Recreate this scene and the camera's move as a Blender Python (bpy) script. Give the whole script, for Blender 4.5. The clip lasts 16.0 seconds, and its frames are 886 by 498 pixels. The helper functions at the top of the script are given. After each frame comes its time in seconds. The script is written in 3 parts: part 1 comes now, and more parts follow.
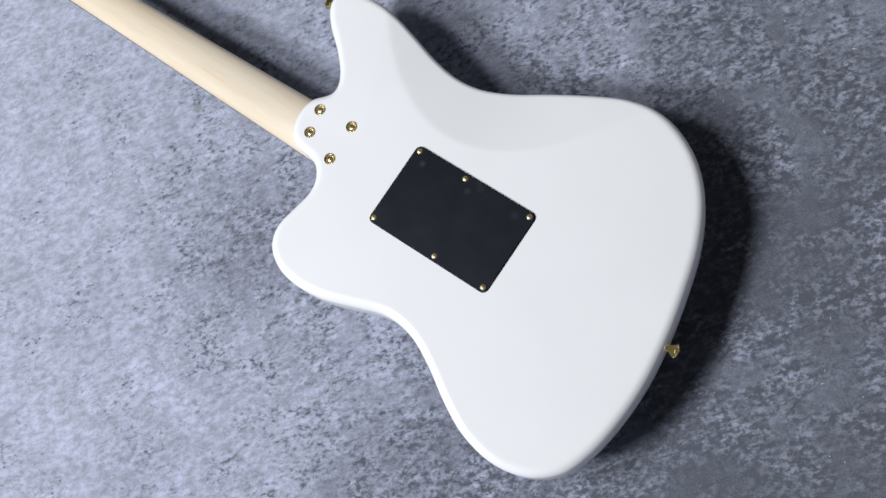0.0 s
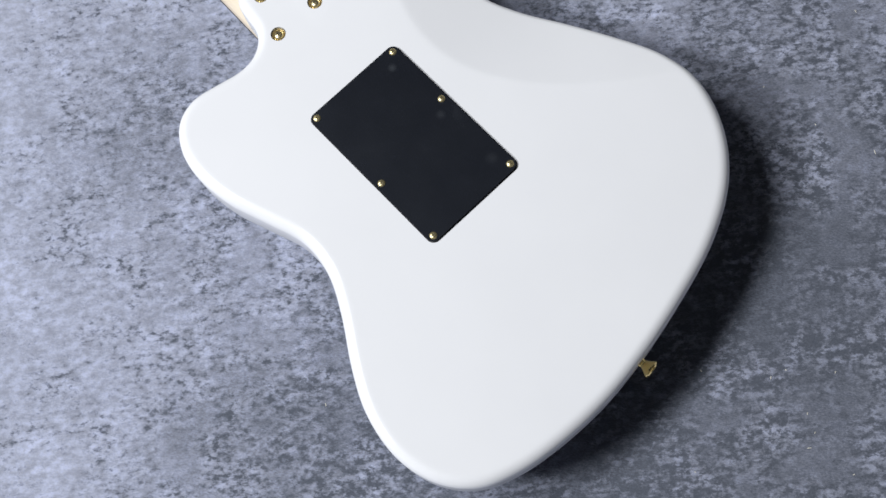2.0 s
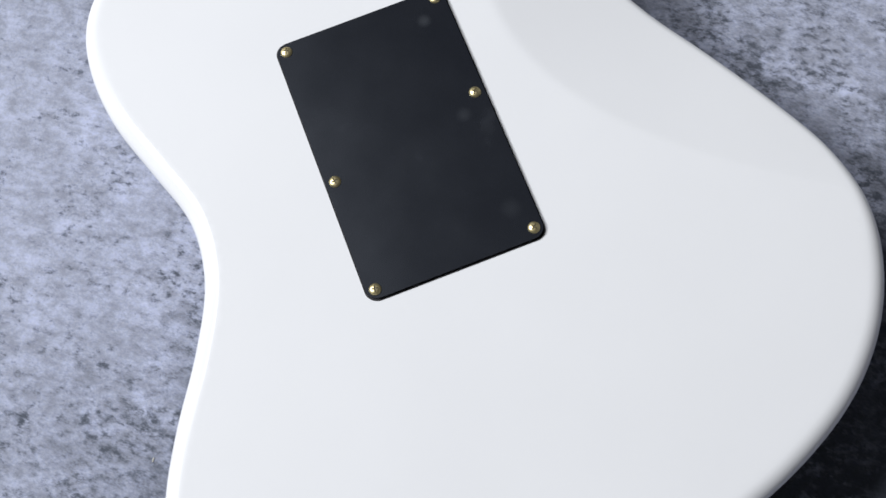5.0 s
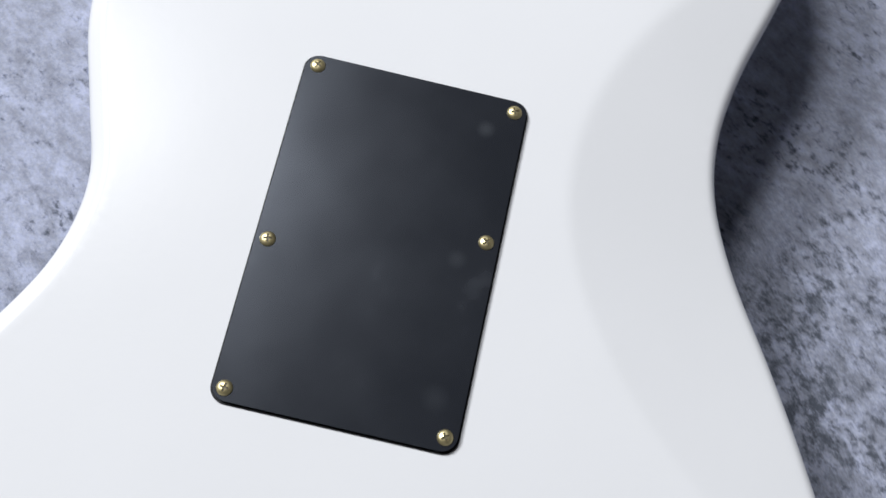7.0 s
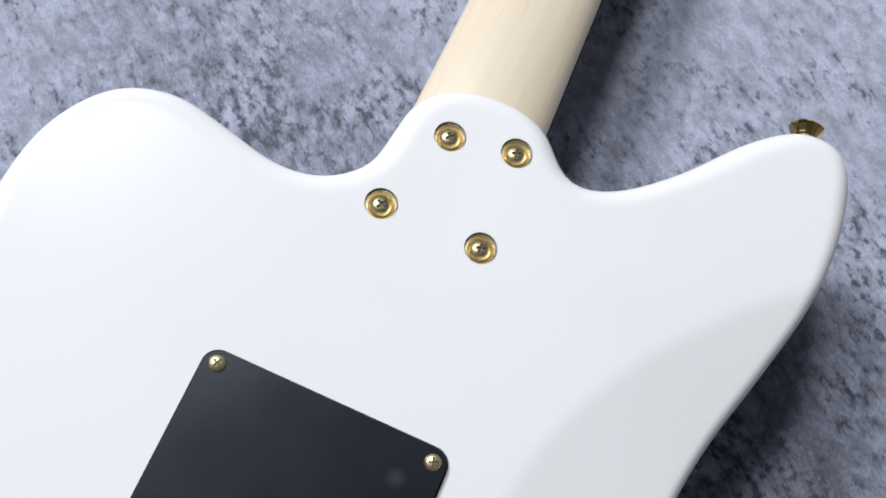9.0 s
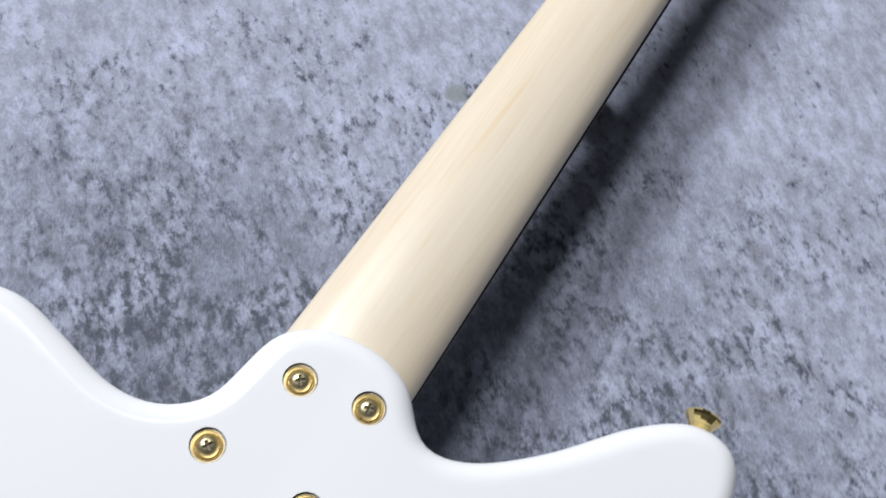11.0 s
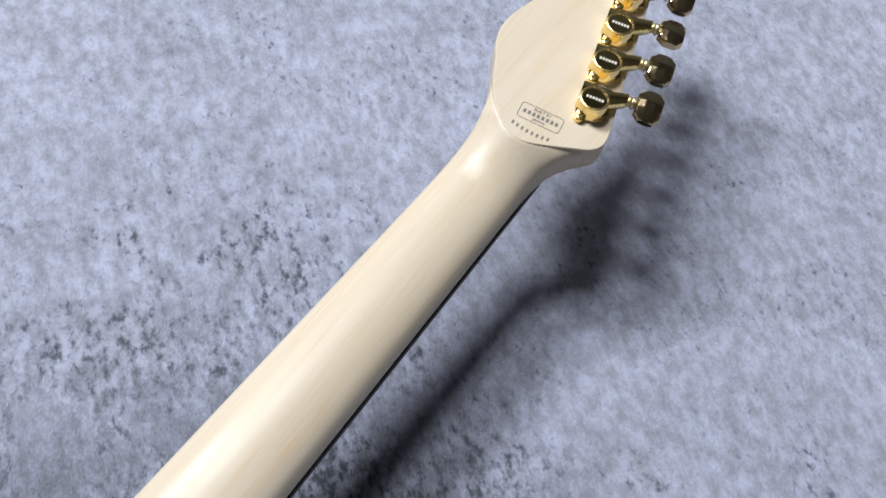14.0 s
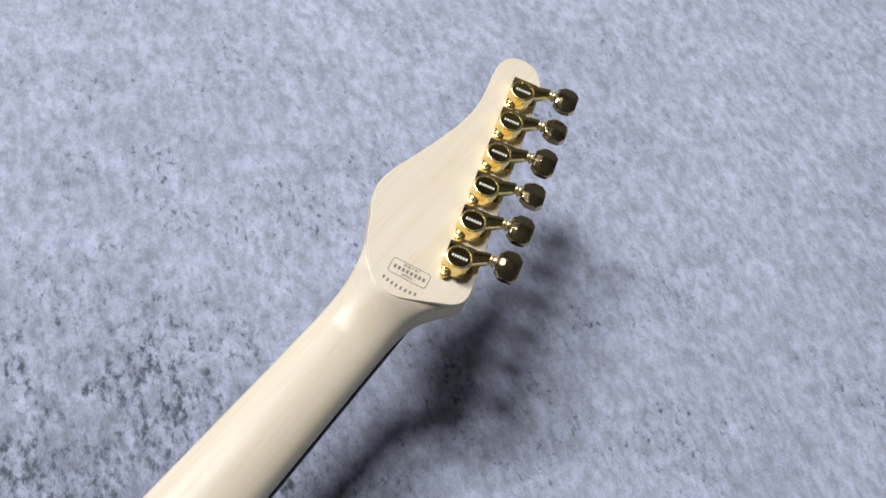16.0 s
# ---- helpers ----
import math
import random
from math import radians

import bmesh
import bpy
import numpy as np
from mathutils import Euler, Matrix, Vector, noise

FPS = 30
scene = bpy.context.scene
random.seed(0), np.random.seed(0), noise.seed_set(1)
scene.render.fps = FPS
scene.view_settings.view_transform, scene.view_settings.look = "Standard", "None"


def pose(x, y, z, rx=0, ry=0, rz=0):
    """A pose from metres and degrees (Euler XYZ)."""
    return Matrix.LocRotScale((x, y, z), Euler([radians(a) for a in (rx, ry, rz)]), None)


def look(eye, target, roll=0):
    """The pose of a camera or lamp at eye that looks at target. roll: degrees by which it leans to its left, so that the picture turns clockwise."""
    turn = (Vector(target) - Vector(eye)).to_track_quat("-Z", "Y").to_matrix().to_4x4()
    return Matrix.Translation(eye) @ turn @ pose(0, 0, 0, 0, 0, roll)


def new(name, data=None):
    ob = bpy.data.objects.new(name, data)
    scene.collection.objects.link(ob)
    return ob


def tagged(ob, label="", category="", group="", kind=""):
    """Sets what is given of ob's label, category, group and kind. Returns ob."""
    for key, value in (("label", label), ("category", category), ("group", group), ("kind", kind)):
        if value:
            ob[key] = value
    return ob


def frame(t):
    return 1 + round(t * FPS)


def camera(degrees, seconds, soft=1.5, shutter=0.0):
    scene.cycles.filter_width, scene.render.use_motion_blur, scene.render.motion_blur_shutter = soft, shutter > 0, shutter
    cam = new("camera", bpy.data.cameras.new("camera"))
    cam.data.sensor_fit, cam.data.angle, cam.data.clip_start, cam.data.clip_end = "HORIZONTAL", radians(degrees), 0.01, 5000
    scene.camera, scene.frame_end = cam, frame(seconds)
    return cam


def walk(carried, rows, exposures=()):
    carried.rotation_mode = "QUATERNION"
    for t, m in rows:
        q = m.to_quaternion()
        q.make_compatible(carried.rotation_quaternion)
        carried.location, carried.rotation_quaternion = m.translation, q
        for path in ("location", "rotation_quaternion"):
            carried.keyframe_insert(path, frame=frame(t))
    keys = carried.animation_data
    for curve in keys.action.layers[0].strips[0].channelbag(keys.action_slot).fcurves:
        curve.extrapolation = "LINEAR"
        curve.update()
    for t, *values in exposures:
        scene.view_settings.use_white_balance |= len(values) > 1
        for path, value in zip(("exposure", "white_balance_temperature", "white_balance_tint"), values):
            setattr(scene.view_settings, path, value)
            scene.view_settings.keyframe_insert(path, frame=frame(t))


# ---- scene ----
cam = camera(42.68, 16.0, shutter=0.3)
PATH = [
    (0, (-0.0943, -0.4193, 1.1433), (-0.0661, -0.2387, 0.6779), -48.25),
    (0.5, (-0.0947, -0.4065, 1.0986), (-0.0626, -0.2193, 0.6361), -44.79),
    (1, (-0.1116, -0.3696, 1.0415), (-0.0642, -0.2005, 0.5733), -36.13),
    (1.5, (-0.1285, -0.3374, 0.9862), (-0.0738, -0.1808, 0.5145), -28.24),
    (2, (-0.1358, -0.3246, 0.9243), (-0.0827, -0.1853, 0.4470), -23.28),
    (2.5, (-0.1228, -0.3103, 0.8766), (-0.0649, -0.1701, 0.4002), -20.07),
    (3, (-0.0947, -0.2957, 0.8196), (-0.0456, -0.1513, 0.3434), -20.15),
    (3.5, (-0.0713, -0.2785, 0.7581), (-0.0315, -0.1288, 0.2826), -19.14),
    (5.8, (0.0205, -0.2231, 0.5524), (0.0105, -0.0503, 0.0833), -12.07),
    (6, (0.0294, -0.2169, 0.5375), (0.0160, -0.0401, 0.0700), -8.50),
    (6.5, (0.0336, -0.1769, 0.5231), (0.0356, -0.0042, 0.0538), 5.85),
    (7, (0.0330, -0.1583, 0.5040), (0.0242, 0.0248, 0.0387), 9.97),
    (7.5, (0.0299, -0.1284, 0.4924), (0.0094, 0.0479, 0.0249), 12.26),
    (8, (0.0242, -0.0836, 0.4756), (0.0059, 0.0801, 0.0034), 13.95),
    (8.5, (0.0172, -0.0370, 0.4813), (0.0063, 0.1247, 0.0083), 18.04),
    (9, (0.0213, -0.0154, 0.4871), (0.0126, 0.1713, 0.0234), 21.39),
    (9.2, (0.0291, -0.0151, 0.4878), (0.0177, 0.1762, 0.0260), 20.63),
    (11.3, (0.0775, 0.0859, 0.4882), (0.0106, 0.3057, 0.0442), 19.33),
    (11.5, (0.0901, 0.0958, 0.4895), (0.0166, 0.3172, 0.0473), 19.09),
    (12, (0.0868, 0.1380, 0.5058), (0.0149, 0.3658, 0.0666), 19.52),
    (12.5, (0.0786, 0.1813, 0.5098), (0.0170, 0.4291, 0.0799), 21.98),
    (13, (0.0986, 0.2233, 0.5091), (0.0199, 0.4751, 0.0844), 20.29),
    (13.5, (0.1116, 0.2679, 0.5211), (0.0207, 0.5132, 0.0950), 16.70),
    (14, (0.1218, 0.3129, 0.5313), (0.0218, 0.5620, 0.1094), 15.40),
    (14.5, (0.1151, 0.3324, 0.5371), (0.0101, 0.5777, 0.1143), 16.58),
    (15, (0.1321, 0.3468, 0.5566), (0.0153, 0.5933, 0.1376), 17.36),
    (15.5, (0.1327, 0.3371, 0.5835), (0.0341, 0.6069, 0.1743), 21.50),
    (16, (0.1182, 0.3290, 0.6008), (0.0381, 0.6165, 0.1996), 22.54),
]
walk(cam, [(t, look(eye, target, roll)) for t, eye, target, roll in PATH])

# ---------- light and exposure ----------
scene.view_settings.exposure = 0.0
world = bpy.data.worlds.new("world")
world.use_nodes = True
world.node_tree.nodes["Background"].inputs["Color"].default_value = (0.55, 0.6, 0.7, 1)
world.node_tree.nodes["Background"].inputs["Strength"].default_value = 0.004
scene.world = world


def area_lamp(name, eye, target, wide, high, watts, colour, shape="RECTANGLE"):
    lamp = bpy.data.lights.new(name, "AREA")
    lamp.shape, lamp.size, lamp.size_y, lamp.energy, lamp.color = shape, wide, high, watts, colour
    ob = new(name, lamp)
    ob.matrix_world = look(eye, target)
    return ob


area_lamp("softbox_light", (-1.12, 1.14, 3.00), (0.0, 0.2, 0.0), 0.62, 0.62, 57, (0.96, 0.975, 1.0), "DISK")
area_lamp("side_softbox_light", (-2.28, 0.98, 2.86), (0.03, 0.3, 0.0), 0.78, 0.78, 136, (0.96, 0.975, 1.0))


# ---------- materials ----------
class Nodes:
    """A small helper that strings shader nodes together."""

    def __init__(self, name):
        self.mat = bpy.data.materials.new(name)
        self.mat.use_nodes = True
        self.tree = self.mat.node_tree
        self.bsdf = self.tree.nodes["Principled BSDF"]

    def add(self, kind, **values):
        node = self.tree.nodes.new(kind)
        for key, value in values.items():
            node.inputs[key].default_value = value
        return node

    def link(self, a, b):
        self.tree.links.new(a, b)

    def coords(self, scale=(1, 1, 1), turn=(0, 0, 0)):
        where = self.add("ShaderNodeTexCoord")
        mapping = self.add("ShaderNodeMapping", Scale=scale, Rotation=turn)
        self.link(where.outputs["Object"], mapping.inputs["Vector"])
        return mapping.outputs["Vector"]

    def noise(self, vector, scale, detail=4.0, rough=0.55, distort=0.0):
        node = self.add("ShaderNodeTexNoise", Scale=scale, Detail=detail, Roughness=rough, Distortion=distort)
        self.link(vector, node.inputs["Vector"])
        return node.outputs["Fac"]

    def ramp(self, fac, *stops):
        node = self.add("ShaderNodeValToRGB")
        while len(node.color_ramp.elements) < len(stops):
            node.color_ramp.elements.new(0.5)
        for element, (at, colour) in zip(node.color_ramp.elements, stops):
            element.position = at
            element.color = (*colour, 1) if isinstance(colour, tuple) else (colour, colour, colour, 1)
        self.link(fac, node.inputs["Fac"])
        return node.outputs["Color"]

    def mix(self, fac, a, b, kind="MIX"):
        node = self.tree.nodes.new("ShaderNodeMix")
        node.data_type, node.blend_type = "RGBA", kind
        for value, socket in ((fac, node.inputs[0]), (a, node.inputs[6]), (b, node.inputs[7])):
            if isinstance(value, (int, float)):
                socket.default_value = value
            elif isinstance(value, tuple):
                socket.default_value = (*value, 1)
            else:
                self.link(value, socket)
        return node.outputs[2]

    def maths(self, op, a, b=0.0, c=0.0):
        node = self.tree.nodes.new("ShaderNodeMath")
        node.operation = op
        for value, socket in zip((a, b, c), node.inputs):
            if isinstance(value, (int, float)):
                socket.default_value = value
            else:
                self.link(value, socket)
        return node.outputs[0]

    def spot(self, centre, inner, outer, most):
        """One round mark about a place of the thing's own axes."""
        where = self.add("ShaderNodeTexCoord")
        away = self.tree.nodes.new("ShaderNodeVectorMath")
        away.operation = "DISTANCE"
        away.inputs[1].default_value = centre
        self.link(where.outputs["Object"], away.inputs[0])
        node = self.add("ShaderNodeMapRange")
        for key, value in (("From Min", inner), ("From Max", outer), ("To Min", most), ("To Max", 0.0)):
            node.inputs[key].default_value = value
        self.link(away.outputs["Value"], node.inputs["Value"])
        return node.outputs["Result"]

    def bump(self, height, strength, distance):
        node = self.add("ShaderNodeBump", Strength=strength, Distance=distance)
        self.link(height, node.inputs["Height"])
        self.link(node.outputs["Normal"], self.bsdf.inputs["Normal"])

    def put(self, **values):
        for key, value in values.items():
            socket = self.bsdf.inputs[key.replace("_", " ")]
            if isinstance(value, (int, float)):
                socket.default_value = value
            elif isinstance(value, tuple):
                socket.default_value = (*value, 1)
            else:
                self.link(value, socket)
        return self


def cloth_material():
    """Velvet: a dark ground seen end-on, a pale gloss painted in by view angle where the pile is seen from the side,
    broken up by crushed dashes.
    """
    n = Nodes("velvet_cloth")
    flat = n.coords()

    def strewn(turn, across):
        """Axes laid along the pile's lie, so that marks come out longer than wide."""
        turned = n.coords((1, 1, 1), (0, 0, radians(turn)))
        stretch = n.add("ShaderNodeMapping", Scale=(1.0, across, 1.0))
        n.link(turned, stretch.inputs["Vector"])
        return stretch.outputs["Vector"]

    lean, hair = strewn(38, 1.5), strewn(52, 2.6)
    patches = n.noise(flat, 6.0, 3.0, 0.5, 0.4)
    cluster = n.noise(flat, 17.0, 3.0, 0.6, 0.5)
    tufts = n.noise(lean, 66.0, 4.0, 0.62, 0.1)
    dashes = n.noise(lean, 150.0, 4.0, 0.64, 0.1)
    fuzz_marks = n.noise(hair, 380.0, 3.0, 0.65, 0.1)
    pile = n.noise(flat, 620.0, 2.0, 0.6)

    # crushed spots turn the pile upright (dark); between them it lies evenly
    pressed = n.maths("MINIMUM", n.maths("SUBTRACT", dashes, 0.50), 0.05)
    hollows = n.maths("MINIMUM", n.maths("SUBTRACT", tufts, 0.50), 0.08)
    amount = n.ramp(cluster, (0.38, 0.15), (0.62, 1.35))
    ruffle = n.maths("ADD", n.maths("MULTIPLY", pressed, 0.72), n.maths("MULTIPLY", hollows, 0.52))
    ruffle = n.maths("MULTIPLY", ruffle, amount)
    ruffle = n.maths("ADD", ruffle, n.maths("MULTIPLY", n.maths("SUBTRACT", fuzz_marks, 0.5), 0.16))
    ruffle = n.maths("ADD", ruffle, n.maths("MULTIPLY", n.maths("SUBTRACT", patches, 0.5), 0.18))

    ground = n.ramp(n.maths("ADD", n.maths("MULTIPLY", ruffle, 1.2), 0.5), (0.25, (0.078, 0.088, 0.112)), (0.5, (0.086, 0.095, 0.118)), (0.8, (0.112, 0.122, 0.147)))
    ground = n.mix(0.36, ground, n.ramp(fuzz_marks, (0.32, 0.34), (0.68, 0.68)), "OVERLAY")
    ground = n.mix(0.35, ground, n.ramp(pile, (0.3, 0.3), (0.7, 0.7)), "OVERLAY")
    n.put(Base_Color=ground, Roughness=0.9, Specular_IOR_Level=0.1)

    # sheen set by view angle against a tilted normal, painted in rather than lit
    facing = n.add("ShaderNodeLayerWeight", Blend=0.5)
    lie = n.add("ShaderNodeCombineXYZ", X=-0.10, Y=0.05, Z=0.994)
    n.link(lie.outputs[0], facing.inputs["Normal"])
    # brushed pile darkens by place; negative patches paint brightness beside the headstock
    brush_and_light = 0.0
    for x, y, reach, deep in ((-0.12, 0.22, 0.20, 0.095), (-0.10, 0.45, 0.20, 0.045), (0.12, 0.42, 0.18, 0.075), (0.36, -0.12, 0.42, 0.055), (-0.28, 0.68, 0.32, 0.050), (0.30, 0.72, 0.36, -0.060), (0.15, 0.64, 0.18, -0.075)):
        brush_and_light = n.maths("ADD", brush_and_light, n.spot((x, y, 0.0), 0.0, reach, deep))
    side = n.maths("SUBTRACT", n.maths("ADD", facing.outputs["Facing"], ruffle), brush_and_light)
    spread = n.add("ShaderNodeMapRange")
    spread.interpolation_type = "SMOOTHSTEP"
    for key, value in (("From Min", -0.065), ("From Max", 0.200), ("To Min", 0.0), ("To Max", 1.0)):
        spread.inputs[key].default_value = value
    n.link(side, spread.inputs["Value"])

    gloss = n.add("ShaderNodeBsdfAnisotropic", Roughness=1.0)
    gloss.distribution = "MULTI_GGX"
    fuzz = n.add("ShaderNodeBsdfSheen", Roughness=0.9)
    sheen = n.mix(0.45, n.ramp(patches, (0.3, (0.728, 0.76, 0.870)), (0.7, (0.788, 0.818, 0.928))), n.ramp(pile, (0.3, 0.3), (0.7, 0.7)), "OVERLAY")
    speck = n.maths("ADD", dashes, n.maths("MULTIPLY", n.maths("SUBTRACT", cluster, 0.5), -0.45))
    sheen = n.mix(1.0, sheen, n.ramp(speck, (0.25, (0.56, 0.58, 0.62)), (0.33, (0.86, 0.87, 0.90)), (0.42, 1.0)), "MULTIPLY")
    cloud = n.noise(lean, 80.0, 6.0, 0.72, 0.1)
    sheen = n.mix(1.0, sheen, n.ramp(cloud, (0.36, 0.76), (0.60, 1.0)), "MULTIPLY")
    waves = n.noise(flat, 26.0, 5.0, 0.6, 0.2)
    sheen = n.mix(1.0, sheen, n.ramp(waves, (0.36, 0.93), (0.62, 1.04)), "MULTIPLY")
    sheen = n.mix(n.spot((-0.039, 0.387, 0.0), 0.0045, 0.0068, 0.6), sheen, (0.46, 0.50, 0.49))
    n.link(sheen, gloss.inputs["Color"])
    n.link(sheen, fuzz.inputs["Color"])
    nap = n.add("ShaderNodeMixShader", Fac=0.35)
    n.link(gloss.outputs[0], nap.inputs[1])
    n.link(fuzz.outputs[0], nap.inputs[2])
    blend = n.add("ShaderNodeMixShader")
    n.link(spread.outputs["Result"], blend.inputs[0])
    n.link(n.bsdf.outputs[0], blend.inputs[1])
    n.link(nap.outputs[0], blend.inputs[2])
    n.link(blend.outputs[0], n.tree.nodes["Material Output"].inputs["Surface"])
    n.bump(n.maths("ADD", tufts, n.maths("MULTIPLY", pile, 0.3)), 0.3, 0.003)
    return n.mat


def lacquer_material():
    n = Nodes("white_lacquer")
    at = n.coords()
    tone = n.ramp(n.noise(at, 9.0, 3.0), (0.3, (0.690, 0.699, 0.720)), (0.7, (0.710, 0.719, 0.740)))
    n.put(Base_Color=tone, Roughness=n.ramp(n.noise(at, 30.0, 3.0), (0.3, 0.19), (0.7, 0.22)), Specular_IOR_Level=0.075)
    n.bump(n.noise(at, 260.0, 2.0), 0.03, 0.001)
    return n.mat


NICKS = ((-0.0077, 0.3653, -0.03), (0.0269, 0.6287, -0.031))


def maple_material(name, along, pale):
    n = Nodes(name)
    grain = n.coords((1.0, along, 1.0))
    at = n.coords()
    bands = n.noise(grain, 55.0, 5.0, 0.6, 0.8)
    fibre = n.noise(n.coords((1.0, 0.03, 1.0)), 900.0, 3.0, 0.6)
    flame = n.noise(n.coords((1.0, 0.35, 1.0)), 26.0, 3.0, 0.5, 1.2)
    colour = n.ramp(bands, (0.30, pale[0]), (0.52, pale[1]), (0.75, pale[2]))
    colour = n.mix(n.ramp(flame, (0.60, 0.0), (0.78, 0.25)), colour, (0.66, 0.49, 0.29))
    lines = n.noise(n.coords((1.0, 0.035, 1.0)), 210.0, 3.0, 0.6, 1.6)
    figure = n.mix(1.0, n.ramp(lines, (0.56, 0.0), (0.70, 0.60)), n.ramp(n.noise(n.coords((1.0, 0.4, 1.0)), 17.0, 2.0), (0.43, 0.0), (0.56, 1.0)), "MULTIPLY")
    colour = n.mix(figure, colour, (0.60, 0.43, 0.25))
    colour = n.mix(0.10, colour, n.ramp(fibre, (0.3, 0.3), (0.7, 0.75)), "OVERLAY")
    colour = n.mix(n.spot(NICKS[0], 0.0003, 0.0011, 0.6), colour, (0.12, 0.08, 0.05))
    colour = n.mix(n.spot(NICKS[1], 0.0003, 0.0013, 0.45), colour, (0.2, 0.13, 0.08))
    n.put(Base_Color=colour, Roughness=n.ramp(n.noise(at, 40.0, 3.0), (0.3, 0.30), (0.7, 0.35)), Specular_IOR_Level=0.22)
    n.bump(fibre, 0.05, 0.0004)
    return n.mat


SMUDGES = ((0.0313, 0.0576, 0.002), (0.0313, 0.0003, 0.002), (0.0347, -0.0549, 0.002))


def plastic_material():
    n = Nodes("black_plastic")
    at = n.coords()
    smudge = n.noise(at, 34.0, 3.0, 0.5)
    marks = n.mix(1.0, n.mix(1.0, n.spot(SMUDGES[0], 0.001, 0.0042, 0.5), n.spot(SMUDGES[1], 0.001, 0.0046, 0.3), "ADD"), n.spot(SMUDGES[2], 0.001, 0.006, 0.2), "ADD")
    n.put(Base_Color=n.mix(marks, (0.0072, 0.0085, 0.0122), (0.047, 0.052, 0.060)), Roughness=n.ramp(smudge, (0.35, 0.23), (0.66, 0.255), (0.74, 0.31)), Specular_IOR_Level=0.95, Specular_Tint=(0.80, 0.87, 1.0))
    n.bump(n.noise(at, 1500.0, 2.0), 0.02, 0.0003)
    return n.mat


def gold_material(name, low, high, pale=0.0, deep=0.0):
    n = Nodes(name)
    at = n.coords()
    tone = n.ramp(n.noise(at, 240.0, 2.0), (0.3, (0.90, 0.69, 0.27)), (0.7, (0.94, 0.75, 0.35)))
    tone = n.mix(pale, tone, (0.80, 0.78, 0.56))
    tone = n.mix(deep, tone, (0.42, 0.34, 0.25))
    n.put(Base_Color=tone, Metallic=1.0, Roughness=n.ramp(n.noise(at, 400.0, 3.0), (0.3, low), (0.7, high)))
    return n.mat


def plain_material(name, dark, light, rough, scale=300.0):
    n = Nodes(name)
    n.put(Base_Color=n.ramp(n.noise(n.coords(), scale, 3.0), (0.3, dark), (0.7, light)), Roughness=rough)
    return n.mat


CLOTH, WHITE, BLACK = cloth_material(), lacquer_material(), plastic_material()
GOLD, POLISHED = gold_material("gold_plating", 0.22, 0.30), gold_material("polished_gold_plating", 0.06, 0.11)
SCREW = gold_material("pale_gold_plating", 0.38, 0.46, 0.45)
BOLT = gold_material("bolt_plating", 0.34, 0.42, 0.55, 0.28)
FERRULE = gold_material("ferrule_plating", 0.32, 0.40, 0.6, 0.6)
# darker colour inside the cross recesses; their shade is put into it
SLOT = plain_material("shaded_screw_recess", (0.07, 0.058, 0.028), (0.12, 0.10, 0.05), 0.5, 900.0)
# same gold for the keys, a dark room's reflection mixed into its tone
DARK_MIRROR_GOLD = gold_material("gold_dark_reflection", 0.12, 0.18, 0.0, 0.72)
MAPLE = maple_material("maple_neck", 0.06, ((0.600, 0.510, 0.383), (0.642, 0.561, 0.446), (0.666, 0.591, 0.482)))
EBONY = plain_material("dark_fingerboard", (0.012, 0.010, 0.009), (0.03, 0.022, 0.018), 0.5)
INK = plain_material("grey_ink", (0.06, 0.06, 0.065), (0.11, 0.11, 0.115), 0.6)
FADED = plain_material("faded_grey_ink", (0.15, 0.14, 0.13), (0.21, 0.2, 0.185), 0.6)
PALE_INK = plain_material("pale_engraving", (0.6, 0.58, 0.5), (0.75, 0.72, 0.62), 0.4)
FOAM = plain_material("dark_foam", (0.012, 0.012, 0.014), (0.022, 0.022, 0.025), 0.9)
RUBBER = plain_material("dark_rubber", (0.022, 0.023, 0.027), (0.035, 0.036, 0.041), 0.7)
# paler paint for two unseen walls, added to bounce some fill
BOUNCE_PAINT = plain_material("beige_bounce_paint", (0.13, 0.127, 0.12), (0.15, 0.145, 0.137), 0.9, 3.0)
CEILING = plain_material("grey_ceiling_paint", (0.10, 0.097, 0.092), (0.115, 0.112, 0.106), 0.9, 3.0)
PAINT = plain_material("grey_studio_paint", (0.07, 0.072, 0.078), (0.09, 0.092, 0.098), 0.9, 3.0)


# ---------- mesh helpers ----------
def finish(name, bm, material, parent=None, label="", smooth=True):
    bmesh.ops.recalc_face_normals(bm, faces=bm.faces)
    mesh = bpy.data.meshes.new(name)
    if smooth:
        for face in bm.faces:
            face.smooth = len(face.verts) < 12
        for edge in bm.edges:
            if len(edge.link_faces) == 2 and edge.calc_face_angle(0.0) > radians(40):
                edge.smooth = False
    bm.to_mesh(mesh)
    bm.free()
    mesh.materials.append(material)
    ob = new(name, mesh)
    if parent:
        ob.parent = parent
    return tagged(ob, label)


def part(name, bm, material, parent, label="", m=None, smooth=True):
    ob = finish(name, bm, material, parent, label, smooth)
    if m is not None:
        ob.matrix_basis = m
    return ob


def share(name, mesh, parent, m, label=""):
    ob = new(name, mesh)
    ob.parent, ob.matrix_basis = parent, m
    return tagged(ob, label)


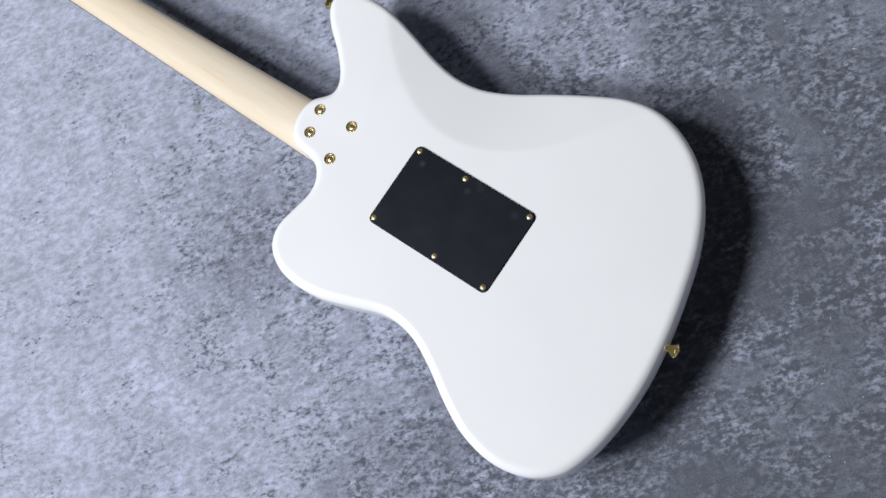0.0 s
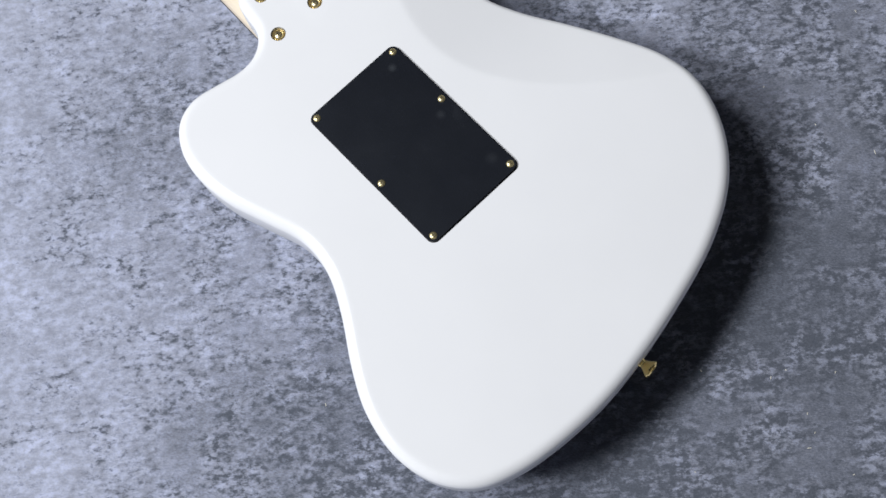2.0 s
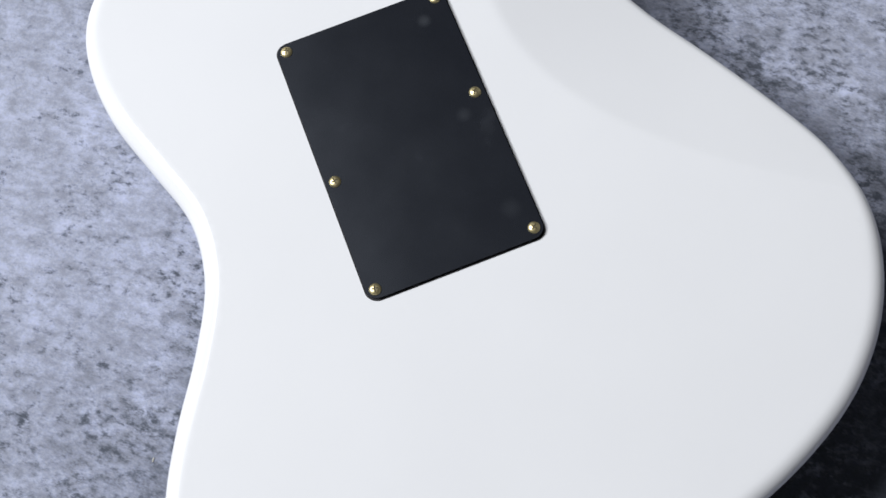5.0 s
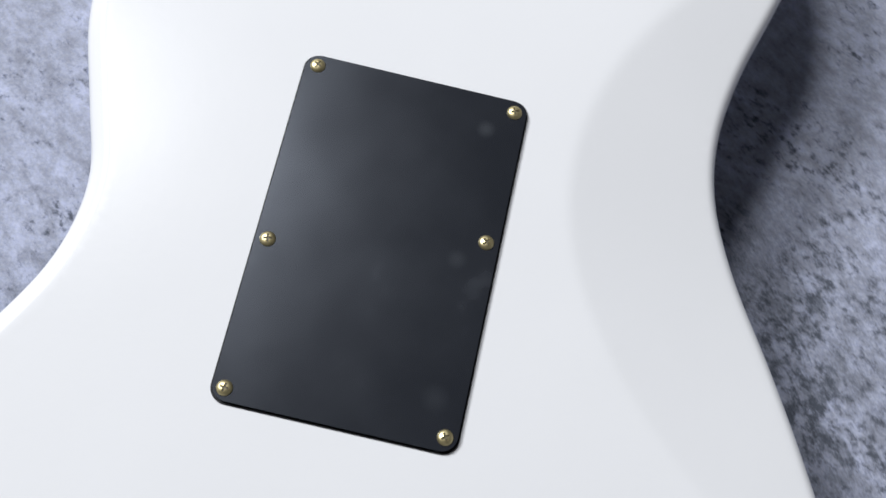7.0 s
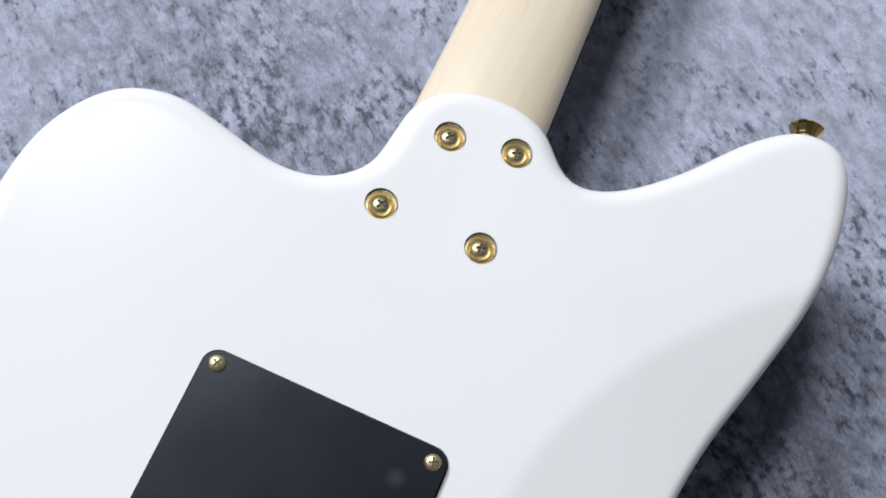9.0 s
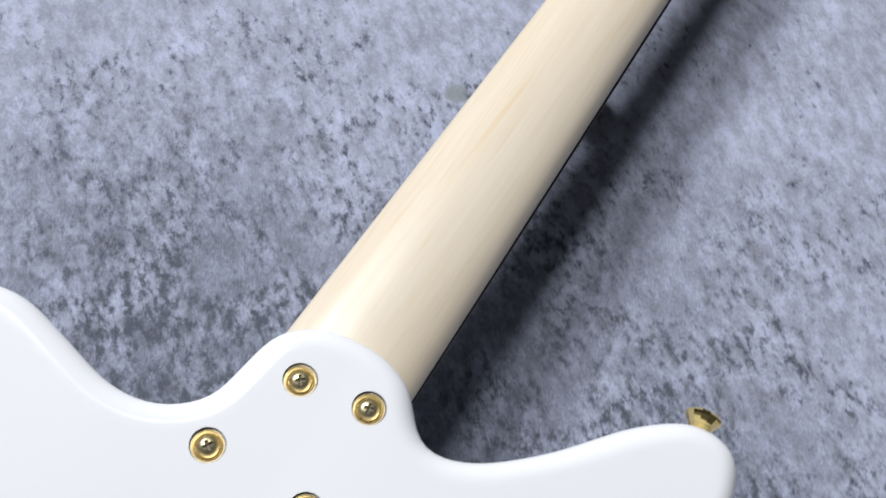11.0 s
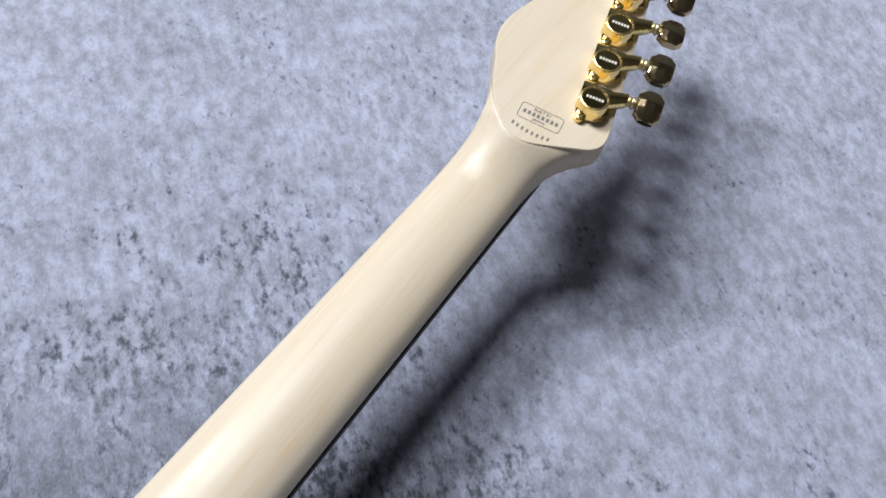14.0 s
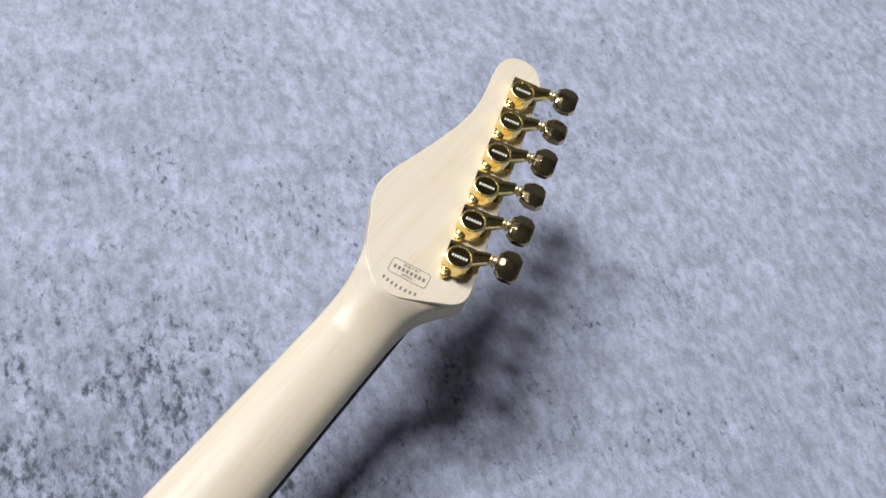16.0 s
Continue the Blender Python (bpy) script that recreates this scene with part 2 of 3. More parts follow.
def spline(nodes, steps, closed=True):
    """Centripetal Catmull-Rom through plan nodes, in metres."""
    pts, out = [Vector(p) for p in nodes], []
    count = len(pts)
    for i in range(count if closed else count - 1):
        if closed:
            a, b, c, e = (pts[(i + k) % count] for k in (-1, 0, 1, 2))
        else:
            a, b, c, e = (pts[min(max(i + k, 0), count - 1)] for k in (-1, 0, 1, 2))
        ka, kb, kc = (max((q - p).length, 1e-6) ** 0.5 for p, q in ((a, b), (b, c), (c, e)))
        ma = (b - a) / ka - (c - a) / (ka + kb) + (c - b) / kb
        mb = (c - b) / kb - (e - b) / (kb + kc) + (e - c) / kc
        ma, mb = ma * kb, mb * kb
        for k in range(steps):
            s = k / steps
            out.append((2 * s**3 - 3 * s**2 + 1) * b + (s**3 - 2 * s**2 + s) * ma + (3 * s**2 - 2 * s**3) * c + (s**3 - s**2) * mb)
    if not closed:
        out.append(pts[-1])
    return out


def even(points, count, soften=0):
    """A closed curve laid out again in even steps."""
    xy = np.array([tuple(p) for p in points])
    ring = np.vstack([xy, xy[:1]])
    far = np.r_[0, np.cumsum(np.linalg.norm(np.diff(ring, axis=0), axis=1))]
    at = np.linspace(0, far[-1], count, endpoint=False)
    xy = np.c_[np.interp(at, far, ring[:, 0]), np.interp(at, far, ring[:, 1])]
    for _ in range(soften):
        xy = 0.5 * xy + 0.25 * (np.roll(xy, 1, 0) + np.roll(xy, -1, 0))
    return xy


def outward(xy):
    tangent = np.roll(xy, -1, 0) - np.roll(xy, 1, 0)
    normal = np.c_[tangent[:, 1], -tangent[:, 0]] / np.linalg.norm(tangent, axis=1)[:, None]
    area = np.sum(xy[:, 0] * np.roll(xy[:, 1], -1) - np.roll(xy[:, 0], -1) * xy[:, 1])
    return normal if area > 0 else -normal


def bridge(bm, low, high):
    for i in range(len(low)):
        k = (i + 1) % len(low)
        bm.faces.new((low[i], low[k], high[k], high[i]))


def slab(xy, z0, z1, round_top, round_low=0.0, segments=4):
    """A plate with a plan outline and rounded rims."""
    bm, normal, rings = bmesh.new(), outward(xy), []
    for r, z, way in ((round_low, z0, -1), (round_top, z1, 1)):
        steps = [k / segments for k in range(segments + 1)] if r else [0]
        if way < 0:
            steps = steps[::-1]
        for s in steps:
            a = s * math.pi / 2
            ring = xy - normal * r * (1 - math.cos(a))
            height = z - way * r * (1 - math.sin(a))
            rings.append([bm.verts.new((x, y, height)) for x, y in ring])
    for low, high in zip(rings, rings[1:]):
        bridge(bm, low, high)
    bm.faces.new(rings[0][::-1])
    bm.faces.new(rings[-1])
    return bm


def lathe(profile, around=32, bm=None):
    """Turns (radius, height) pairs about z; a zero radius closes an end."""
    bm = bm or bmesh.new()
    rings = []
    for r, z in profile:
        if r <= 0:
            rings.append([bm.verts.new((0, 0, z))])
        else:
            rings.append([bm.verts.new((r * math.cos(2 * math.pi * k / around), r * math.sin(2 * math.pi * k / around), z)) for k in range(around)])
    for low, high in zip(rings, rings[1:]):
        for k in range(around):
            j = (k + 1) % around
            if len(low) == 1:
                bm.faces.new((low[0], high[j], high[k]))
            elif len(high) == 1:
                bm.faces.new((low[k], low[j], high[0]))
            else:
                bm.faces.new((low[k], low[j], high[j], high[k]))
    return bm


def box(size, bevel=0.0, segments=2, bm=None, at=(0, 0, 0)):
    bm = bm or bmesh.new()
    made = bmesh.ops.create_cube(bm, size=1.0)["verts"]
    bmesh.ops.scale(bm, vec=size, verts=made)
    bmesh.ops.translate(bm, vec=at, verts=made)
    if bevel:
        edges = list({e for v in made for e in v.link_edges})
        bmesh.ops.bevel(bm, geom=edges, offset=bevel, segments=segments, affect="EDGES", profile=0.5)
    return bm


def cross_head(radius, dome, recess, arm, width):
    """A domed screw head with a cross recess, its seat at z = 0."""
    bm, around, steps, rings, sunk = bmesh.new(), 64, 14, [], set()
    for k in range(steps + 1):
        r = radius * k / steps
        ring = []
        for j in range(1 if k == 0 else around):
            a = 2 * math.pi * j / around
            x, y = r * math.cos(a), r * math.sin(a)
            z = dome * (1 - 0.55 * (r / radius) ** 2 - 0.35 * (r / radius) ** 8)
            inside = (abs(x) < width and abs(y) < arm) or (abs(y) < width and abs(x) < arm)
            ring.append(bm.verts.new((x, y, z - (recess * (1 - 0.5 * r / arm) if inside else 0))))
            if inside:
                sunk.add(ring[-1])
        rings.append(ring)
    rings.append([bm.verts.new((v.co.x, v.co.y, -0.0006)) for v in rings[-1]])
    for j in range(around):
        bm.faces.new((rings[0][0], rings[1][j], rings[1][(j + 1) % around]))
    for low, high in zip(rings[1:], rings[2:]):
        bridge(bm, low, high)
    for face in bm.faces:
        face.material_index = 1 if sum(v in sunk for v in face.verts) >= 2 else 0
    return bm


# ---------- the setting ----------
def flat_sheet(name, x0, x1, y0, y1, steps, material, label):
    bm = bmesh.new()
    bmesh.ops.create_grid(bm, x_segments=steps, y_segments=steps, size=0.5)
    for v in bm.verts:
        v.co = Vector((x0 + (v.co.x + 0.5) * (x1 - x0), y0 + (v.co.y + 0.5) * (y1 - y0), 0))
    return tagged(finish(name, bm, material), label, "ground", kind="structure")


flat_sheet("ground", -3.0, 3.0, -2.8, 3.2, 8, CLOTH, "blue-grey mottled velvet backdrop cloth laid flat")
# unseen room added round the cloth: beige walls bounce fill, dark ones darken reflections
for name, size, at, paint, look_of in (
    ("wall_north", (6.2, 0.1, 3.5), (0, 3.25, 1.75), PAINT, "unseen dark grey wall added to keep reflections dark"),
    ("wall_south", (6.2, 0.1, 3.5), (0, -2.85, 1.75), BOUNCE_PAINT, "unseen beige wall added for bounced fill"),
    ("wall_east", (0.1, 6.0, 3.5), (3.05, 0.2, 1.75), BOUNCE_PAINT, "unseen beige wall added for bounced fill"),
    ("wall_west", (0.1, 6.0, 3.5), (-3.05, 0.2, 1.75), PAINT, "unseen dark grey wall added to keep reflections dark"),
    ("ceiling", (6.2, 6.2, 0.1), (0, 0.2, 3.55), CEILING, "unseen grey ceiling added to close the room"),
):
    tagged(finish(name, box(size, at=at), paint, smooth=False), look_of, name.split("_")[0], kind="structure")

# ---------- the guitar ----------
# Its own axes: x across the back, y up the neck, z out of the back, from the middle of the back plate.
LIFT = 0.0925
guitar = tagged(new("electric_guitar"), "white electric guitar lying face down, maple neck, gold hardware", "guitar")
guitar.matrix_world = pose(0, 0, LIFT, 1.567, 1.780, 0)
guitar.empty_display_size = 0.05
THICK, RIM, HOLE = 0.0408, 0.0095, 0.0064
BOLTS = ((0.0248, 0.1915), (-0.0014, 0.1861), (0.0267, 0.1489), (-0.0141, 0.1485))

HORN_SIDE = ((156.5, 247.4), (159.3, 222.6), (155.6, 189.1), (145.4, 151.5), (134.5, 115.8), (129.5, 84.5), (132.2, 57.4), (144.2, 26.6), (163, -7.8), (180.5, -44.2), (194.3, -79.8), (199, -109.5), (195.5, -136.6), (178.1, -170.6), (150, -198.5), (107.6, -221), (58.1, -235.6), (7.8, -245.9), (-38.2, -250.8))
KNEE_SIDE = ((-83.7, -249.2), (-117.4, -243.5), (-146.9, -231.4), (-167.9, -207.2), (-177, -172.5), (-171.2, -132.1), (-155.8, -98.7), (-134.9, -64.2), (-119.9, -31.2), (-117.2, 0.9), (-127.1, 32.4), (-139.5, 69.9), (-142.7, 103.6), (-137.9, 128.9), (-123.5, 149.4), (-103, 156.8), (-78.6, 152.8), (-56.5, 148.3), (-39.4, 151.4), (-25.4, 164.2), (-22.4, 181.3), (-19.3, 197.6))
HEEL_SIDE = ((-9, 207.9), (4.1, 212.4), (19.2, 213.2), (33, 208.3), (40.6, 199.5), (49, 192.7), (65, 196.9), (87.1, 215.8), (113.2, 247.2), (132.6, 261.1), (149.6, 259.4))
BODY = even(spline([(x / 1000, y / 1000) for x, y in HORN_SIDE + KNEE_SIDE + HEEL_SIDE], 12), 420, 3)


def hollow(x, y):
    """How far the rib cut and the eased heel lie below the flat of the back."""
    off = y - 0.052
    bend = 4.9 if off < 0 else 4.2
    s = (x - 0.069 - bend * off * off) / math.sqrt(1 + (2 * bend * off) ** 2)
    cut = 0.165 * 0.5 * (s + math.sqrt(s * s + 0.0009**2))
    cut = min(cut, 0.02)
    e = y - 0.127 - 0.45 * abs(x - 0.012)
    h = (x - 0.060) * 0.72 + (y - 0.164) * 0.69
    horn = 0.028 * 0.5 * (h + math.sqrt(h * h + 0.006**2))
    ease = min(max((x - 0.03) / 0.02, 0), 1)
    return cut + 0.025 * 0.5 * (e + math.sqrt(e * e + 0.004**2)) + horn * ease


def rim_radius(x, y):
    """The rim is rounded less along the rib cut than round the rest of the back."""
    s = min(max((x - 0.06) / 0.05, 0), 1) * min(max((y + 0.14) / 0.06, 0), 1) * min(max((0.235 - y) / 0.06, 0), 1)
    return RIM - 0.0045 * s


def guitar_body():
    from mathutils import geometry
    bm, normal, rings = bmesh.new(), outward(BODY), []
    for k in range(5):
        a = (1 - k / 4) * math.pi / 2
        ring = BODY - normal * 0.008 * (1 - math.cos(a))
        rings.append([bm.verts.new((x, y, -THICK + 0.008 * (1 - math.sin(a)))) for x, y in ring])
    radius = np.array([rim_radius(x, y) for x, y in BODY])
    for k in range(10):
        a = k / 9 * math.pi / 2
        ring = BODY - normal * radius[:, None] * (1 - math.cos(a))
        rings.append([bm.verts.new((x, y, -r * (1 - math.sin(a)) - hollow(x, y))) for (x, y), r in zip(ring, radius)])
    for low, high in zip(rings, rings[1:]):
        bridge(bm, low, high)
    bm.faces.new(rings[0][::-1])
    rim = [Vector(v.co.xy) for v in rings[-1]]
    flat = list(rim)
    edges = [(i, (i + 1) % len(rim)) for i in range(len(rim))]
    for bx, by in BOLTS:
        first = len(flat)
        flat += [Vector((bx + HOLE * math.cos(k * math.pi / 20), by + HOLE * math.sin(k * math.pi / 20))) for k in range(40)]
        edges += [(first + k, first + (k + 1) % 40) for k in range(40)]
    edge_xy = np.array([tuple(p) for p in rim])
    nxt = np.roll(edge_xy, -1, 0)
    step = 0.0026
    for gx in np.arange(-0.18, 0.2, step):
        crossing = (edge_xy[:, 0] > gx) != (nxt[:, 0] > gx)
        cut = np.sort(edge_xy[crossing, 1] + (gx - edge_xy[crossing, 0]) / (nxt[crossing, 0] - edge_xy[crossing, 0]) * (nxt[crossing, 1] - edge_xy[crossing, 1]))
        for a, b in zip(cut[::2], cut[1::2]):
            for gy in np.arange(math.ceil((a + 0.0015) / step) * step, b - 0.0015, step):
                if all(math.hypot(gx - bx, gy - by) > HOLE + 0.001 for bx, by in BOLTS) and np.min((edge_xy[:, 0] - gx) ** 2 + (edge_xy[:, 1] - gy) ** 2) > 0.0015**2:
                    flat.append(Vector((gx, gy)))
    verts, _, faces, origin, _, _ = geometry.delaunay_2d_cdt(flat, edges, [], 1, 1e-7)
    mapped = []
    for co, old in zip(verts, origin):
        if old and old[0] < len(rim):
            mapped.append(rings[-1][old[0]])
        else:
            mapped.append(bm.verts.new((co.x, co.y, -hollow(co.x, co.y))))
    for face in faces:
        cx, cy = sum(verts[i].x for i in face) / 3, sum(verts[i].y for i in face) / 3
        if all(math.hypot(cx - bx, cy - by) > HOLE * 0.99 for bx, by in BOLTS):
            bm.faces.new([mapped[i] for i in face])
    for h in range(4):
        loop = [None] * 40
        for v, old in zip(mapped, origin):
            if old and len(rim) + 40 * h <= old[0] < len(rim) + 40 * (h + 1):
                loop[old[0] - len(rim) - 40 * h] = v
        for k in range(40):
            rim_edge = bm.edges.get((loop[k], loop[(k + 1) % 40]))
            rim_edge.smooth = False
        lower = [bm.verts.new((v.co.x, v.co.y, v.co.z - 0.006)) for v in loop]
        bridge(bm, lower, loop)
        bm.faces.new(lower)
    return bm


part("body", guitar_body(), WHITE, guitar, "glossy white body with a rib cut and rounded rims")

# back plate
corner = [(0.0462 * sx + (0.0062 * (math.cos(a) - 1) * sx), 0.0738 * sy + (0.0062 * (math.sin(a) - 1) * sy))
          for sx, sy, turn in ((1, 1, 0), (-1, 1, 1), (-1, -1, 0), (1, -1, 1)) for a in [(k if not turn else 8 - k) / 8 * math.pi / 2 for k in range(9)]]
corner = [(x, y * 0.988 if y > 0 else y) for x, y in corner]
plate = part("back_plate", slab(np.array(corner), 0.0002, 0.0022, 0.0, 0.0), BLACK, guitar, "matt black plastic cavity cover")
# black strip standing in for the shaded gap round the plate
part("seam_shade", slab(np.array(corner) * np.array([1 + 0.0007 / 0.0462, 1 + 0.0007 / 0.0738]), 0.0001, 0.0007, 0.0, 0.0), FOAM, plate, "thin black strip for the shaded seam", smooth=False)
screw_mesh = None
for sx, sy, turn in ((0.0412, 0.0677, 20), (-0.0412, 0.0681, 65), (0.0411, 0.0097, 50), (-0.0413, -0.0092, 10), (0.0415, -0.0685, 35), (-0.0414, -0.0690, 80)):
    if screw_mesh is None:
        screw = part("cover_screw", cross_head(0.0031, 0.0017, 0.0006, 0.0017, 0.0004), SCREW, plate, "small gold cross-head screw")
        screw_mesh = screw.data
        screw_mesh.materials.append(SLOT)
    else:
        screw = share("cover_screw", screw_mesh, plate, Matrix(), "small gold cross-head screw")
    screw.matrix_basis = pose(sx, sy, 0.0021, 0, 0, turn)

# neck bolts in recessed ferrules
ring_mesh = bolt_mesh = None
for (bx, by), turn in zip(BOLTS, (15, 40, 5, 60)):
    z = -hollow(bx, by) - 0.0012
    if ring_mesh is None:
        ring = part("neck_ferrule", lathe(((0.0, -0.004), (0.006, -0.004), (0.0061, -0.0004), (0.0059, -0.0001), (0.0056, -0.0001), (0.0053, -0.0004), (0.0047, -0.0012), (0.0042, -0.0019), (0.0, -0.0021)), 40), FERRULE, guitar, "recessed gold neck ferrule")
        bolt = part("neck_bolt", cross_head(0.0041, 0.0026, 0.0012, 0.0020, 0.00058), BOLT, ring, "domed gold cross-head bolt")
        ring_mesh, bolt_mesh = ring.data, bolt.data
        bolt_mesh.materials.append(SLOT)
    else:
        ring = share("neck_ferrule", ring_mesh, guitar, Matrix(), "recessed gold neck ferrule")
        bolt = share("neck_bolt", bolt_mesh, ring, Matrix(), "domed gold cross-head bolt")
    ring.matrix_basis, bolt.matrix_basis = pose(bx, by, z), pose(0, 0, -0.0016, 0, 0, turn)


# strap buttons
def strap_button(x, y, z, dx, dy):
    bm = lathe(((0.0, -0.001), (0.0066, -0.001), (0.0070, 0.0004), (0.0060, 0.0016), (0.0042, 0.0024), (0.0034, 0.0040), (0.0036, 0.0060), (0.0050, 0.0082), (0.0072, 0.0112), (0.0076, 0.0122), (0.0070, 0.0131), (0.0058, 0.0133), (0.0052, 0.0140), (0.0034, 0.0143), (0.0028, 0.0136), (0.0, 0.0136)), 14)
    axis = Vector((dx, dy, 0)).to_track_quat("Z", "X").to_matrix().to_4x4()
    return part("strap_button", bm, POLISHED, guitar, "flared gold strap button", Matrix.Translation((x, y, z)) @ axis, smooth=False)


strap_button(0.1362, 0.2560, -0.0195, -0.12, 0.99)
strap_button(0.0055, -0.2432, -0.020, 0.16, -0.99)

# neck: stations of y, treble edge, bass edge, base height, crown height
FACE, CROWN = -0.0415, -0.0255
STATIONS = ((0.150, -23.0, 36.0, 0.0), (0.215, -21.7, 34.9, 0.0), (0.300, -19.9, 33.4, 0.3), (0.400, -17.9, 31.6, 0.7), (0.500, -15.8, 29.9, 1.1), (0.590, -13.9, 28.3, 1.4),
            (0.620, -13.4, 27.8, 1.4), (0.634, -13.3, 27.7, 1.4), (0.645, -13.5, 28.2, 1.4), (0.653, -14.4, 30.6, 1.4), (0.660, -16.1, 35.2, 1.4), (0.667, -18.7, 41.6, 1.4), (0.673, -21.6, 44.2, 1.4), (0.682, -27.0, 43.3, 1.4))
HEAD = ((45.2, 677), (42, 688), (33, 716), (20, 758), (7, 800), (-1.5, 827), (-6, 837), (-13, 843.5), (-22, 845.8), (-31, 841.5), (-34, 834), (-32.8, 822), (-29.0, 808), (-26.0, 793), (-25.6, 777), (-27.8, 758),
        (-32.0, 735), (-35.9, 716), (-36.4, 703.5), (-32.4, 691), (-26.5, 682), (-20, 670), (-12.5, 660), (-4.5, 653), (4, 648), (13, 648.5), (23, 654), (35, 662), (41.5, 666.5), (44.8, 671.5))
HEAD_TOP = -0.0170
head_xy = even(spline([(x / 1000, y / 1000) for x, y in HEAD], 10), 260, 2)


def ramp_height(x, y):
    """The hollow ramp that climbs from the neck's crown to the flat of the headstock."""
    nxt = np.roll(head_xy, -1, 0)
    span = nxt - head_xy
    along = np.clip(((x - head_xy[:, 0]) * span[:, 0] + (y - head_xy[:, 1]) * span[:, 1]) / np.sum(span**2, 1), 0, 1)
    far = np.min(np.hypot(head_xy[:, 0] + along * span[:, 0] - x, head_xy[:, 1] + along * span[:, 1] - y))
    inside = np.sum(((head_xy[:, 1] > y) != (nxt[:, 1] > y)) & (x < head_xy[:, 0] + (y - head_xy[:, 1]) / np.where(span[:, 1] == 0, 1e-9, span[:, 1]) * span[:, 0])) % 2
    if inside:
        return HEAD_TOP - 0.00012
    rest_of_way = max(1 - far / 0.034, 0)
    return HEAD_TOP - 0.00012 - 0.0100 * (1 - rest_of_way**1.9)


def neck_mesh():
    bm, rings, around = bmesh.new(), [], 56
    ys = np.r_[np.linspace(0.150, 0.60, 40), np.linspace(0.604, 0.682, 60)]
    keys = np.array([s[0] for s in STATIONS])
    smooth = lambda col: np.array([np.mean(np.interp(np.linspace(y - 0.003, y + 0.003, 9), keys, [s[col] for s in STATIONS])) for y in ys])
    for y, left, right, drop in zip(ys, smooth(1), smooth(2), smooth(3)):
        mid, half, crown = (left + right) / 2000, (right - left) / 2000, CROWN - drop / 1000
        low = FACE + min(max((y - 0.644) / 0.020, 0), 1) * 0.0082
        full = 0.92 - 0.78 * min(max((y - 0.618) / 0.036, 0), 1)
        ring = []
        for k in range(around + 1):
            a = math.pi * k / around
            c, s = math.cos(a), math.sin(a)
            x = mid + half * math.copysign(abs(c) ** 0.98, c)
            top = max(crown, ramp_height(x, y)) if y > 0.605 else crown
            ring.append(bm.verts.new((x, y, low + 0.002 + (top - low - 0.002) * max(s, 0) ** full)))
        ring += [bm.verts.new((mid - half, y, low)), bm.verts.new((mid + half, y, low))]
        rings.append(ring)
    for low, high in zip(rings, rings[1:]):
        bridge(bm, low, high)
    bm.faces.new(rings[0][::-1])
    bm.faces.new(rings[-1])
    return bm


part("neck", neck_mesh(), MAPLE, guitar, "pale satin maple neck")
fretboard = np.array([(-0.0230, 0.150), (0.0367, 0.150), (0.0357, 0.215), (0.0283, 0.652), (-0.0130, 0.652), (-0.0217, 0.215)])
part("fretboard", slab(fretboard, FACE - 0.0062, FACE - 0.0003, 0.0004, 0.0006, 2), EBONY, guitar, "dark fingerboard edge", smooth=False)

headstock = part("headstock", slab(head_xy, HEAD_TOP - 0.0163, HEAD_TOP, 0.0005, 0.0016, 4), MAPLE, guitar, "pale maple headstock")


# stamp on the back of the headstock: a rounded frame, plain bars for what stands in it, and a row of short bars
def frame_strip(wide, high, radius, line):
    bm = bmesh.new()
    inner, outer = [], []
    for cx, cy, a0 in ((1, 1, 0), (-1, 1, 90), (-1, -1, 180), (1, -1, 270)):
        for k in range(7):
            a = radians(a0 + 15 * k)
            px, py = cx * (wide / 2 - radius), cy * (high / 2 - radius)
            outer.append(bm.verts.new((px + radius * math.cos(a), py + radius * math.sin(a), 0)))
            inner.append(bm.verts.new((px + (radius - line) * math.cos(a), py + (radius - line) * math.sin(a), 0)))
    bridge(bm, inner, outer)
    return bm


def letters(text, size):
    curve = bpy.data.curves.new("letters", "FONT")
    curve.body, curve.size, curve.align_x, curve.align_y = text, size, "CENTER", "CENTER"
    ob = bpy.data.objects.new("letters", curve)
    mesh = ob.to_mesh()
    bm = bmesh.new()
    bm.from_mesh(mesh)
    ob.to_mesh_clear()
    return bm


STAMP = Matrix.Translation((0.0117, 0.6663, HEAD_TOP + 0.00012)) @ pose(0, 0, 0, 0, 0, 10.5)
stamp = part("stamp_frame", frame_strip(0.0232, 0.0100, 0.0018, 0.0003), INK, headstock, "thin grey rounded printed frame", STAMP)
part("stamp_word", letters("BUILT BY", 0.0023), INK, headstock, "small grey printed words", STAMP @ Matrix.Translation((0, 0.0030, 0)), smooth=False)
part("stamp_word", letters("JAPAN", 0.0023), INK, headstock, "small grey printed words", STAMP @ Matrix.Translation((0, -0.0030, 0)), smooth=False)
bm = bmesh.new()
for k in range(8):
    box((0.0015, 0.0023, 0.00006), bm=bm, at=(-0.0087 + 0.00249 * k, 0, 0))
part("stamp_bars", bm, FADED, headstock, "row of grey printed bars", STAMP, smooth=False)
bm = bmesh.new()
for k in range(8):
    a = -0.0098 + 0.0028 * k
    box((0.0011, 0.0021, 0.00006), bm=bm, at=(a, 12.0 * a * a, 0))
part("serial_bars", bm, FADED, headstock, "curved row of small grey bars", Matrix.Translation((0.0122, 0.6550, HEAD_TOP + 0.00012)) @ pose(0, 0, 0, 0, 0, 7), smooth=False)


